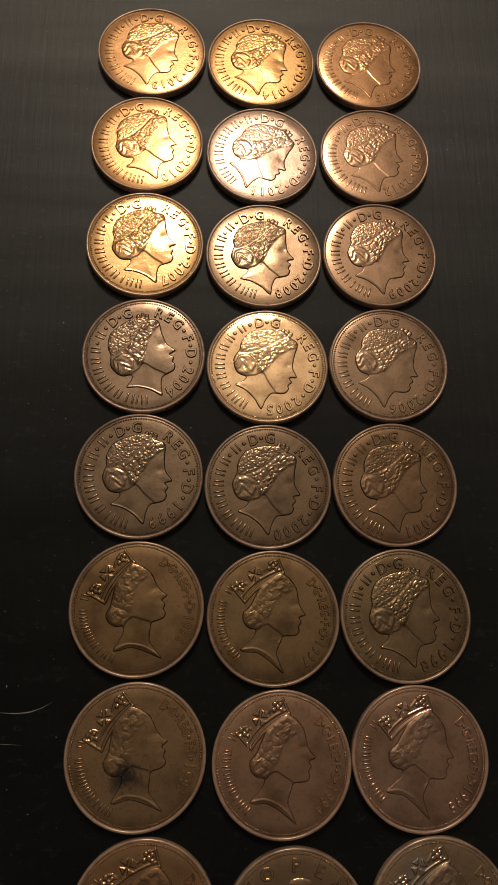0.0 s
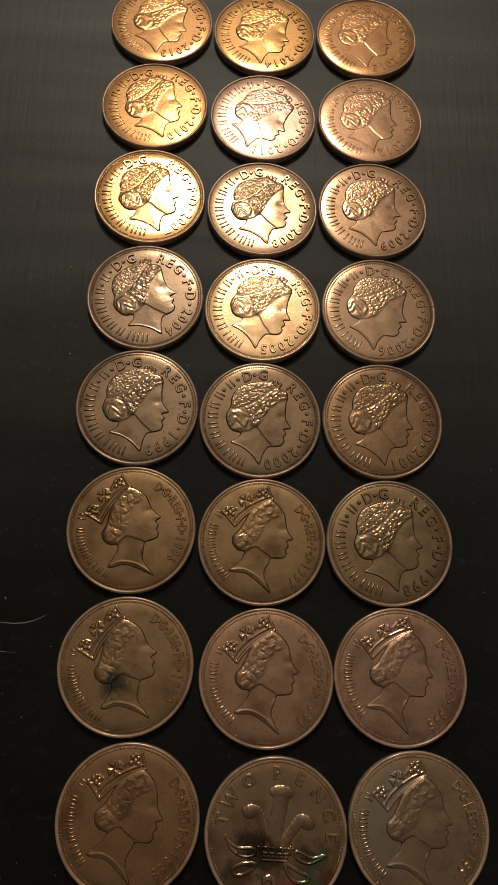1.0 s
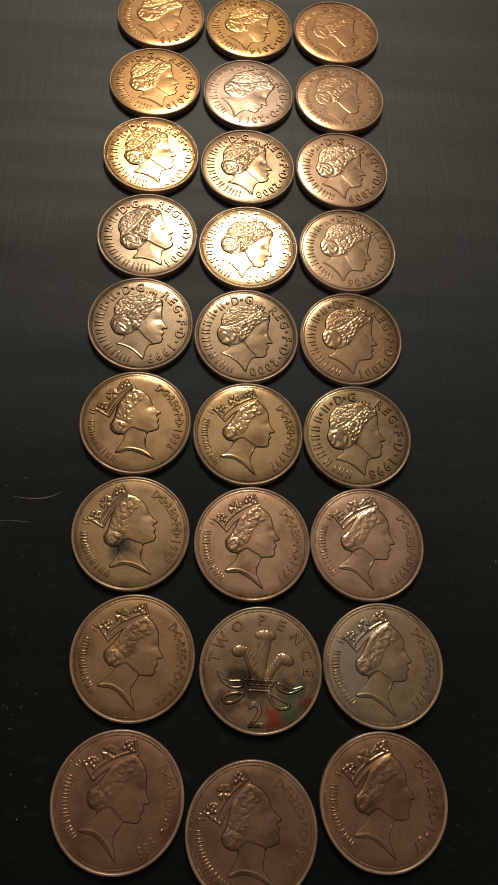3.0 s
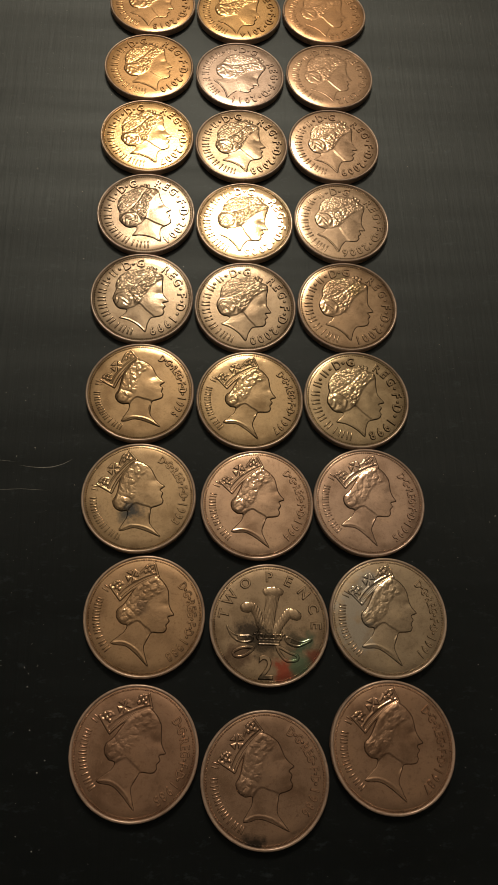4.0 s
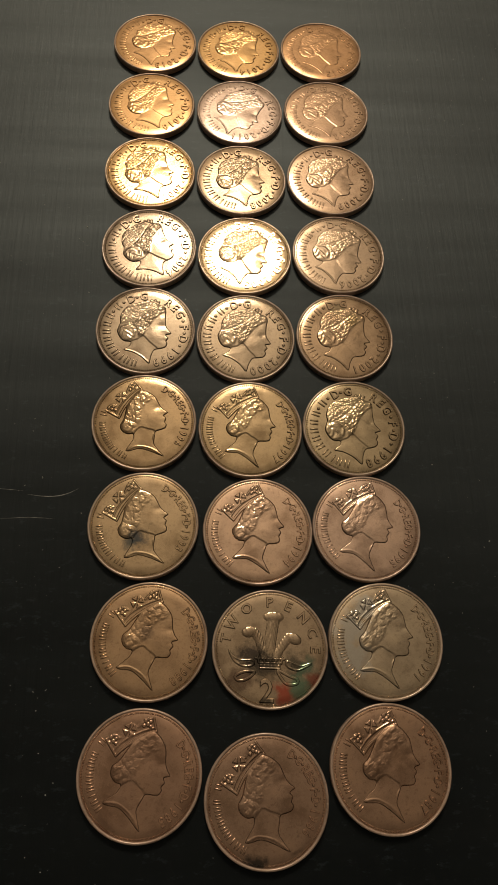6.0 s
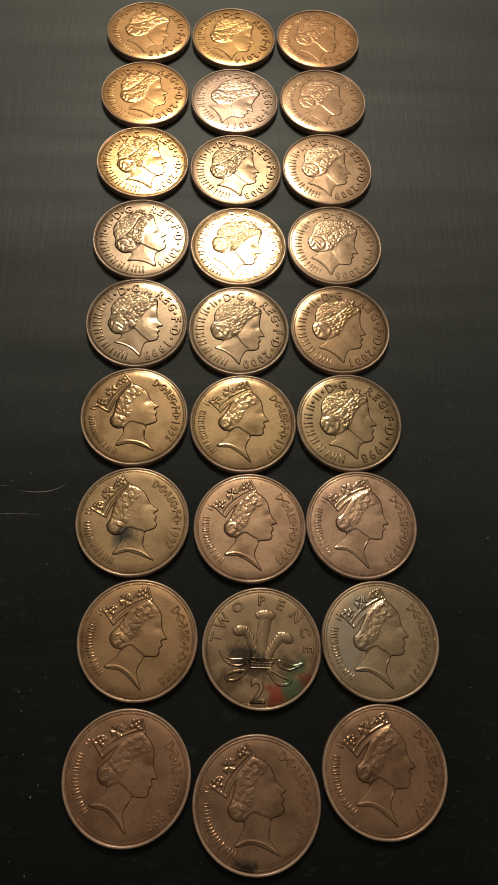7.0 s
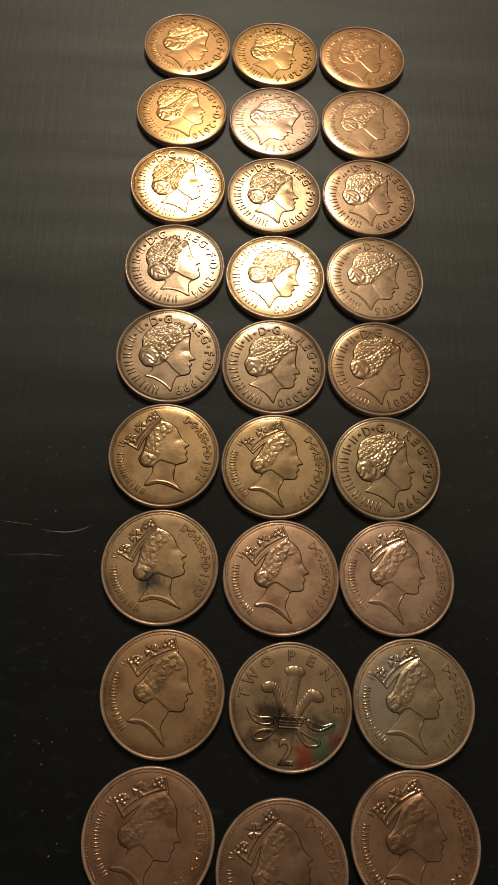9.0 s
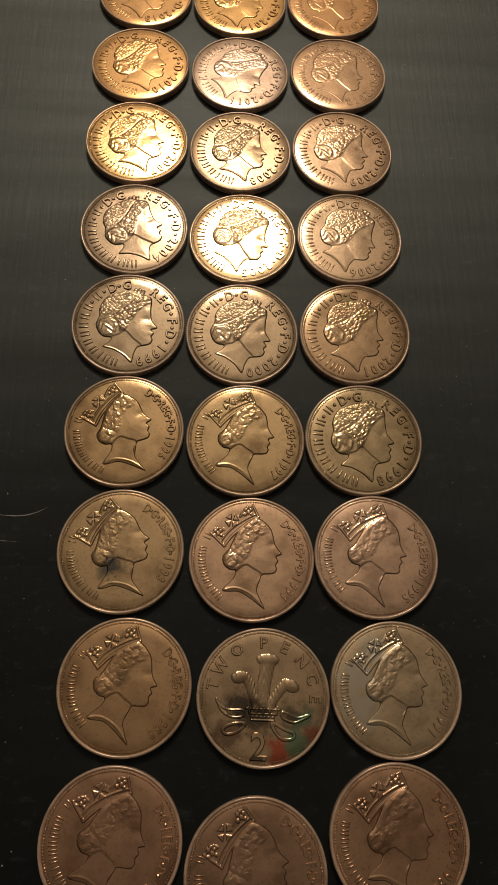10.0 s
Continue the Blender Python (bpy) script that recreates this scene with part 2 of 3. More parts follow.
def relief_mesh(name, h):
    """A raised shape on a coin's field from a height map in millimetres; below nought it stays under the field."""
    n = h.shape[0]
    axis = np.linspace(-0.93, 0.93, n) * R_COIN
    keep = h > -0.02
    quad = keep[:-1, :-1] | keep[1:, :-1] | keep[:-1, 1:] | keep[1:, 1:]
    index = np.full(h.shape, -1)
    used = np.zeros(h.shape, bool)
    for dj, di in ((0, 0), (1, 0), (0, 1), (1, 1)):
        used[dj:n - 1 + dj, di:n - 1 + di] |= quad
    index[used] = np.arange(used.sum())
    jj, ii = np.nonzero(used)
    verts = np.stack([axis[ii], axis[jj], FIELD + h[jj, ii] / 1000], -1)
    qj, qi = np.nonzero(quad)
    faces = np.stack([index[qj, qi], index[qj, qi + 1], index[qj + 1, qi + 1], index[qj + 1, qi]], -1).tolist()
    return mesh_of(name, verts, faces)


axis = np.linspace(-0.93, 0.93, GRID)
U, V = np.meshgrid(axis, axis)


def body_height(outline, lift=0.19, dome=0.10):
    d = poly_sdf(U, V, outline)
    return -0.03 + lift * step(d, -0.006, 0.014) + dome * np.sqrt(np.clip(d, 0, 0.3) / 0.3)


def swell(h, cx, cy, rx, ry, amount):
    """A soft rise or hollow in a raised shape."""
    return h + amount * np.exp(-((U - cx) / rx) ** 2 - ((V - cy) / ry) ** 2) * (h > 0)


def crowned_bust():
    """A plain bust-like shape with a high pointed crown and gathered locks."""
    head = rounded([(-.36, .16), (-.46, .04), (-.45, -.09), (-.36, -.18), (-.26, -.20), (-.29, -.30), (-.35, -.37), (-.47, -.49), (-.40, -.53), (-.22, -.53), (-.04, -.63), (.19, -.80),
                    (.12, -.62), (.08, -.50), (.13, -.34), (.17, -.265), (.28, -.255), (.365, -.235), (.40, -.17), (.385, -.115), (.425, -.045), (.395, .02), (.485, .065), (.43, .14), (.385, .22), (.365, .30), (.345, .40), (.31, .49), (.20, .61), (.08, .66), (-.06, .58), (-.22, .44)])
    h = body_height(head, 0.20, 0.08)
    locks = [(-.36, .16), (-.46, .04), (-.45, -.09), (-.36, -.18), (-.24, -.20), (-.14, -.08), (-.02, .06), (.02, .22), (.12, .34), (.28, .40), (.31, .49), (.20, .61), (.08, .66), (-.06, .58), (-.22, .44)]
    line = rounded([(.30, .42), (.14, .34), (.03, .22), (-.02, .06), (-.14, -.08), (-.24, -.20)], False)
    h += 0.04 * waves(U, V, locks, line, 0.15, 0.3, 0.17, (.25, .05), 0.6) + 0.075 * curls(U, V, locks, 0.135, 60, 3, 7.0)
    h = swell(swell(swell(h, .20, .0, .15, .15, 0.05), .325, .215, .07, .05, -0.05), .30, .36, .09, .10, 0.03)
    # a gathered knot of locks low at the back
    knot = np.hypot((U + .33) / .14, (V + .03) / .14)
    h += 0.05 * (1 - step(knot, 0.55, 1.0)) * (h > 0)
    # the neck lies a little lower than the head, behind a soft edge
    neck = rounded([(-.24, -.20), (-.10, -.10), (.02, -.16), (.16, -.26), (.08, -.42), (.20, -.85), (-.45, -.55), (-.33, -.36)])
    h -= 0.07 * step(poly_sdf(U, V, neck), -0.012, 0.018) * (h > 0)
    # crown: a low plate with raised edges, a cross between two lilies
    crown = [(-.44, .20), (-.65, .41), (-.60, .50), (-.50, .51), (-.44, .50), (-.38, .64), (-.28, .74), (-.20, .70), (-.15, .79), (-.05, .82), (.02, .88), (.06, .80), (.12, .67), (-.05, .59), (-.22, .46)]
    c = -0.03 + 0.055 * step(poly_sdf(U, V, crown), -0.008, 0.012)
    band = rounded([(-.44, .20), (-.34, .33), (-.22, .45), (-.05, .58), (.12, .67)], False)
    upper = rounded([(-.50, .26), (-.40, .40), (-.27, .52), (-.09, .64), (.10, .73)], False)
    for path, w, top in ((band, 0.014, 0.19), (upper, 0.008, 0.13), ([(-.44, .20), (-.65, .41)], 0.012, 0.16), ([(.12, .67), (.03, .87)], 0.010, 0.15),
                         ([(-.65, .41), (-.50, .50), (-.44, .46)], 0.008, 0.12), ([(-.18, .68), (-.10, .80), (.02, .86)], 0.008, 0.12)):
        c = np.maximum(c, -0.03 + top * (1 - step(line_dist(U, V, path), w, w + 0.016)))
    ax, ay = (-.55, .83), (.83, .55)
    for arm in (ax, ay, (-ax[0], -ax[1]), (-ay[0], -ay[1])):
        # each arm of the cross widens outwards
        side = (-arm[1], arm[0])
        tri = [(-.31 + arm[0] * .02, .61 + arm[1] * .02), (-.31 + arm[0] * .10 + side[0] * .06, .61 + arm[1] * .10 + side[1] * .06), (-.31 + arm[0] * .10 - side[0] * .06, .61 + arm[1] * .10 - side[1] * .06)]
        c = np.maximum(c, -0.03 + 0.17 * step(poly_sdf(U, V, tri), -0.010, 0.008))
    for cx, cy in ((-.53, .40), (-.04, .75)):
        for ex, ey, rad in ((0, .0, .022), (-.05, .05, .022), (.035, .045, .018), (-.06, -.035, .018), (.05, -.03, .016), (-.015, .085, .016)):
            c = np.maximum(c, -0.03 + 0.17 * (1 - step(np.hypot(U - cx - ex, V - cy - ey), rad, rad + 0.020)))
    h = np.maximum(h, c)
    # fold of the neckline
    fold = rounded([(-.42, -.49), (-.24, -.47), (-.02, -.57), (.18, -.77)], False)
    h += 0.045 * (1 - step(line_dist(U, V, fold), 0.0, 0.03)) * (h > 0)
    return h


def tiara_bust():
    """A plain bust-like shape with a jewelled cap, short locks and a gathered knot."""
    head = rounded([(-.57, .02), (-.52, -.14), (-.44, -.22), (-.33, -.25), (-.36, -.32), (-.48, -.41), (-.30, -.49), (-.14, -.62), (-.01, -.78), (.05, -.62), (.12, -.50), (.20, -.475), (.30, -.465),
                    (.365, -.435), (.40, -.365), (.385, -.31), (.435, -.245), (.395, -.175), (.505, -.15), (.455, -.05), (.42, .04), (.43, .24), (.46, .40), (.43, .49), (.30, .56), (.20, .64), (.04, .66), (-.20, .62), (-.37, .54), (-.48, .36), (-.49, .22), (-.53, .14)])
    h = body_height(head, 0.20, 0.08)
    cap = [(-.50, .26), (-.46, .40), (-.37, .55), (-.20, .62), (.04, .66), (.22, .64), (.26, .55), (.13, .46), (-.03, .33), (-.20, .23), (-.36, .17), (-.50, .17)]
    h += 0.10 * curls(U, V, cap, 0.055, 220, 5, 5.0)
    locks = [(-.36, .17), (-.20, .23), (-.03, .33), (.13, .46), (.27, .56), (.45, .46), (.44, .36), (.32, .30), (.20, .20), (.10, .08), (.02, -.06), (-.06, -.15), (-.16, -.17), (-.18, -.02), (-.24, .10)]
    h += 0.125 * curls(U, V, locks, 0.092, 90, 8, 6.0)
    h = swell(swell(swell(h, .20, -.17, .15, .16, 0.055), .34, .045, .07, .05, -0.05), .36, .20, .08, .08, 0.025)
    h = swell(h, -.08, -.10, .045, .06, 0.04)
    # the knot at the back, with strands running round it
    knot = np.hypot((U + .37) / .20, (V + .03) / .20)
    strands = 0.5 + 0.5 * np.cos((V + .5 * U * U + .06 * np.sin(U * 19) + .03 * np.sin(U * 33 + V * 20)) * 44)
    gather = [(-.56, .04), (-.52, .16), (-.38, .17), (-.22, .10), (-.17, -.04), (-.22, -.18), (-.36, -.24), (-.50, -.16)]
    h += (0.025 + 0.055 * strands) * (1 - step(knot, 0.72, 1.02)) * (h > 0) + 0.03 * curls(U, V, gather, 0.12, 20, 4, 4.0)
    neck = rounded([(-.32, -.24), (-.18, -.20), (-.06, -.14), (.06, -.30), (.20, -.47), (.12, -.52), (-.01, -.82), (-.26, -.54), (-.52, -.42)])
    h -= 0.065 * step(poly_sdf(U, V, neck), -0.012, 0.018) * (h > 0)
    # peaks of the tiara over the brow and its rim along the cap
    for fx, fy, tx, ty in ((.16, .58, .19, .665), (.22, .55, .265, .655), (.27, .52, .325, .615)):
        h = np.maximum(h, -0.03 + 0.14 * (1 - step(line_dist(U, V, [(fx, fy), (tx, ty)]), 0.020, 0.040)))
        h = np.maximum(h, -0.03 + 0.17 * (1 - step(np.hypot(U - tx, V - ty), 0.014, 0.032)))
    rim = rounded([(-.47, .37), (-.37, .54), (-.20, .62), (.04, .66), (.20, .64)], False)
    h += 0.03 * (1 - step(line_dist(U, V, rim), 0.004, 0.020)) * (h > 0)
    fold = rounded([(-.47, -.41), (-.30, -.48), (-.14, -.60), (-.02, -.75)], False)
    h += 0.05 * (1 - step(line_dist(U, V, fold), 0.0, 0.03)) * (h > 0)
    return h


def plumes():
    """Three curled feathers."""
    h = np.full(U.shape, -0.03)

    def plume(path, w0, w1, lift):
        pts = rounded(path, False, 6)
        out = np.full(U.shape, -0.03)
        for i, (ax, ay) in enumerate(pts):
            w = w0 + (w1 - w0) * i / (len(pts) - 1)
            q = np.hypot(U - ax, V - ay) / w
            out = np.maximum(out, -0.03 + lift * np.sqrt(np.clip(1 - q * q, 0, 1)))
        barb = np.abs(np.sin((V * 0.35 + np.abs(U - path[0][0]) * 1.4) * 48))
        return np.where(out > 0, out - 0.05 * barb, out)

    h = np.maximum(h, plume([(-.10, -.16), (-.15, -.02), (-.21, .16), (-.29, .26)], .070, .085, 0.19))
    h = np.maximum(h, plume([(.10, -.16), (.17, -.02), (.26, .11), (.33, .19)], .070, .085, 0.19))
    h = np.maximum(h, plume([(0, -.16), (0.0, .1), (.03, .36), (.05, .48)], .095, .125, 0.22))
    for (cx, cy), rx, ry, lean in (((.05, .53), .185, .095, 0.0), ((-.37, .26), .135, .095, 0.2), ((.41, .17), .135, .095, -0.45)):
        du, dv = U - cx, V - cy
        q = ((du * math.cos(lean) + dv * math.sin(lean)) / rx) ** 2 + ((dv * math.cos(lean) - du * math.sin(lean)) / ry) ** 2
        h = np.maximum(h, -0.03 + 0.25 * np.sqrt(np.clip(1 - q, 0, 1)) - 0.03 * np.abs(np.sin(U * 45 + V * 20)) * (q < 1))
    return h


def coronet():
    """A band with jewels between two raised edges, and a row of pointed crosses on it."""
    h = -0.03 + 0.12 * step(poly_sdf(U, V, [(-.17, -.345), (.17, -.345), (.20, -.235), (-.20, -.235)]), -0.008, 0.015)
    for y, w in ((-.335, .170), (-.245, .198)):
        h = np.maximum(h, -0.03 + 0.18 * (1 - step(line_dist(U, V, [(-w, y), (w, y)]), 0.008, 0.022)))
    for i in range(6):
        x = -.15 + i * .06
        h = np.maximum(h, -0.03 + 0.19 * (1 - step(np.hypot(U - x, V + .29), 0.010, 0.026)))
    for i in range(5):
        x = -.21 + i * .105
        h = np.maximum(h, -0.03 + 0.20 * (1 - step(line_dist(U, V, [(x * .93, -.24), (x, -.15)]), 0.010, 0.026)))
        h = np.maximum(h, -0.03 + 0.20 * (1 - step(line_dist(U, V, [(x - .035, -.175), (x + .035, -.175)]), 0.008, 0.024)))
    return h


def ribbon(side):
    """A scroll with raised edges and small bars on it, and the thin loop below."""
    h = np.full(U.shape, -0.03)
    drop = 0.0 if side < 0 else -0.07
    scroll = rounded([(side * .29, -.29), (side * .46, -.31 + drop * .6), (side * .62, -.22 + drop), (side * .70, -.06 + drop * 2.6), (side * .66, -.12 + drop * 1.6), (side * .52, -.20 + drop), (side * .30, -.20)])
    d = poly_sdf(U, V, scroll)
    h = np.maximum(h, -0.03 + 0.07 * step(d, -0.01, 0.01) + 0.10 * (1 - step(np.abs(d), 0.008, 0.024)))
    for i in range(4):
        q = np.maximum(np.abs(U - side * (.36 + .05 * i)) / 0.012, np.abs(V + .25 - drop * (.2 + .15 * i)) / 0.024)
        h = np.maximum(h, -0.03 + 0.14 * (1 - step(q, 0.8, 1.3)))
    if side < 0:
        loop = rounded([(-.27, -.39), (-.44, -.40), (-.58, -.47), (-.54, -.54), (-.42, -.53), (-.30, -.45)])
    else:
        loop = rounded([(.14, -.36), (.19, -.48), (.30, -.58), (.45, -.57), (.47, -.50), (.34, -.45)])
    return np.maximum(h, -0.03 + 0.15 * (1 - step(line_dist(U, V, loop + loop[:1]), 0.014, 0.034)))


RELIEF = {"crowned": relief_mesh("crowned_bust", crowned_bust()), "tiara": relief_mesh("tiara_bust", tiara_bust())}
PLUME_MESH, CORONET_MESH = relief_mesh("plumes", plumes()), relief_mesh("coronet", coronet())
RIBBON_MESH = [relief_mesh("ribbon", ribbon(s)) for s in (-1, 1)]


# ---------------------------------------------------------------- lettering
GLYPHS = {}


def glyph(ch, weight=0.048):
    """Vertices (centred, one unit of type size) and faces of a raised character."""
    if (ch, weight) not in GLYPHS:
        cu = bpy.data.curves.new("glyph", "FONT")
        cu.body, cu.size, cu.extrude, cu.resolution_u, cu.offset, cu.align_x = ch, 1.0, 0.004, 2, -0.002, "CENTER"
        cu.bevel_depth, cu.bevel_resolution = weight, 1
        ob = new("glyph", cu)
        bpy.context.view_layer.update()
        me = bpy.data.meshes.new_from_object(ob.evaluated_get(bpy.context.evaluated_depsgraph_get()))
        v = np.array([tuple(q.co) for q in me.vertices])
        GLYPHS[ch, weight] = (v, [tuple(f.vertices) for f in me.polygons])
        bpy.data.objects.remove(ob)
        bpy.data.curves.remove(cu)
        bpy.data.meshes.remove(me)
    return GLYPHS[ch, weight]


CHARS = {}


def char_mesh(ch, size, narrow=1.0, weight=0.048):
    """One raised character, its foot towards the coin's middle, centred on nought; depth in the mesh."""
    if (ch, size, narrow) not in CHARS:
        v, f = glyph(ch, weight)
        k = 1.25 if ch == "." else 1.0
        mid = 0.05 if ch == "." else 0.345
        verts = np.stack([v[:, 0] * size * k * (1 if ch == "." else narrow), (v[:, 1] - mid) * size * k, FIELD + LETTER_DEPTH * v[:, 2] / (weight + 0.004)], -1)
        CHARS[ch, size, narrow] = mesh_of("letter", verts, f, None, False)
    return CHARS[ch, size, narrow]


def bar_mesh(offsets, width, height):
    """Plain raised bars with rounded backs, in the place of one character of a name."""
    verts, faces = [], []
    for x in offsets:
        base = len(verts)
        for k, z in ((1.0, -0.1), (0.86, 0.5), (0.55, 0.88), (0.2, 1.0)):
            for sx, sy in ((-1, -1), (1, -1), (1, 1), (-1, 1)):
                verts.append((x + sx * width / 2 * k, sy * (height / 2 - width / 2 * (1 - k)), FIELD + 0.62 * LETTER_DEPTH * z))
        for j in range(3):
            faces += [(base + 4 * j + i, base + 4 * j + (i + 1) % 4, base + 4 * j + 4 + (i + 1) % 4, base + 4 * j + 4 + i) for i in range(4)]
        faces.append((base + 12, base + 13, base + 14, base + 15))
    return mesh_of("name_bar", verts, faces)


LETTER_DEPTH = 0.00031
TIARA_BAR = {"|": bar_mesh((-0.00045, 0.00045), 0.00042, 0.0021), "!": bar_mesh((0,), 0.00042, 0.0021)}
CROWN_BAR = {"|": bar_mesh((-0.00030, 0.00030), 0.00034, 0.0016), "!": bar_mesh((0,), 0.00034, 0.0016)}
# characters and their degrees round the coin; "|" and "!" are bars of the name
TIARA_LEGEND = [*(("|", d) for d in (247.5, 236.5, 215.5, 202, 189.5, 177, 164, 150)), *(("!", d) for d in (227, 133, 127.5)), (".", 141), (".", 119), ("D", 107), (".", 97.5), ("G", 87),
                ("R", 47.5), ("E", 34), ("G", 20), (".", 8.5), ("F", -2.5), (".", -12.5), ("D", -22.5), (".", -34.5)]
CROWN_LEGEND = [*(("|", d) for d in (229, 221, 206, 198.5, 191, 183.5, 176, 168.5)), *(("!", d) for d in (213.5, 155, 150.5)), ("D", 45), (".", 39.5), ("G", 34), (".", 28),
                ("R", 22.5), ("E", 15.5), ("G", 8.5), (".", 2.5), ("F", -3), (".", -8), ("D", -13.5), (".", -19)]


def dress(ob, mat):
    """Give an object its own metal on a shared mesh."""
    ob.material_slots[0].link = "OBJECT"
    ob.material_slots[0].material = mat
    return ob


def letters(root, mat, marks, size, radius, bar, narrow=1.0, wear=1.0):
    for ch, deg in marks:
        name = "name_bar" if ch in "|!" else "dot" if ch == "." else "digit" if ch.isdigit() else "letter"
        ob = part_me(name, bar[ch] if ch in "|!" else char_mesh(ch, size, narrow), root)
        a = radians(deg)
        ob.matrix_basis = pose(radius * math.cos(a), radius * math.sin(a), 0, 0, 0, deg - 90) @ Matrix.Translation((0, 0, FIELD * (1 - wear))) @ Matrix.Diagonal((1, 1, wear, 1))
        dress(ob, mat)


# ---------------------------------------------------------------- coin blanks
def lathe(name, profile, seg=128, cap_top=False, cap_bottom=False):
    verts, faces = [], []
    for r, z in profile:
        for i in range(seg):
            a = 2 * math.pi * i / seg
            verts.append((r * math.cos(a), r * math.sin(a), z))
    for j in range(len(profile) - 1):
        for i in range(seg):
            k = (i + 1) % seg
            faces.append((j * seg + i, j * seg + k, (j + 1) * seg + k, (j + 1) * seg + i))
    if cap_top:
        faces.append(tuple((len(profile) - 1) * seg + i for i in range(seg)))
    if cap_bottom:
        faces.append(tuple(reversed(range(seg))))
    return mesh_of(name, verts, faces)


MM = 0.001
DISC = lathe("disc", [(12.4 * MM, 0.1 * MM), (12.4 * MM, 1.56 * MM), (12.25 * MM, FIELD), (10 * MM, FIELD), (5 * MM, FIELD), (0.3 * MM, FIELD)], 96, True, True)
RIM = lathe("rim", [(12.0 * MM, 0.05 * MM), (12.75 * MM, 0.0), (12.93 * MM, 0.14 * MM), (12.95 * MM, 0.3 * MM), (12.95 * MM, 1.5 * MM), (12.92 * MM, 1.68 * MM), (12.80 * MM, 1.80 * MM),
                    (12.68 * MM, RIM_Z), (12.52 * MM, RIM_Z - 0.01 * MM), (12.40 * MM, 1.76 * MM), (12.33 * MM, 1.64 * MM), (12.27 * MM, 1.57 * MM)], 160)


def bead_ring():
    verts, faces = [], []
    n, r, rad = 144, 11.93 * MM, 0.235 * MM
    for b in range(n):
        a = 2 * math.pi * b / n
        cx, cy, base = r * math.cos(a), r * math.sin(a), len(verts)
        for ring, (k, z) in enumerate(((1.0, -0.02), (0.75, 0.11), (0.3, 0.18))):
            for i in range(6):
                t = i * math.pi / 3 + a
                verts.append((cx + rad * k * math.cos(t), cy + rad * k * math.sin(t), FIELD + z * MM))
        for ring in range(2):
            for i in range(6):
                k = (i + 1) % 6
                faces.append((base + ring * 6 + i, base + ring * 6 + k, base + ring * 6 + 6 + k, base + ring * 6 + 6 + i))
        faces.append(tuple(base + 12 + i for i in range(6)))
    return mesh_of("bead_border", verts, faces)


BEADS = bead_ring()


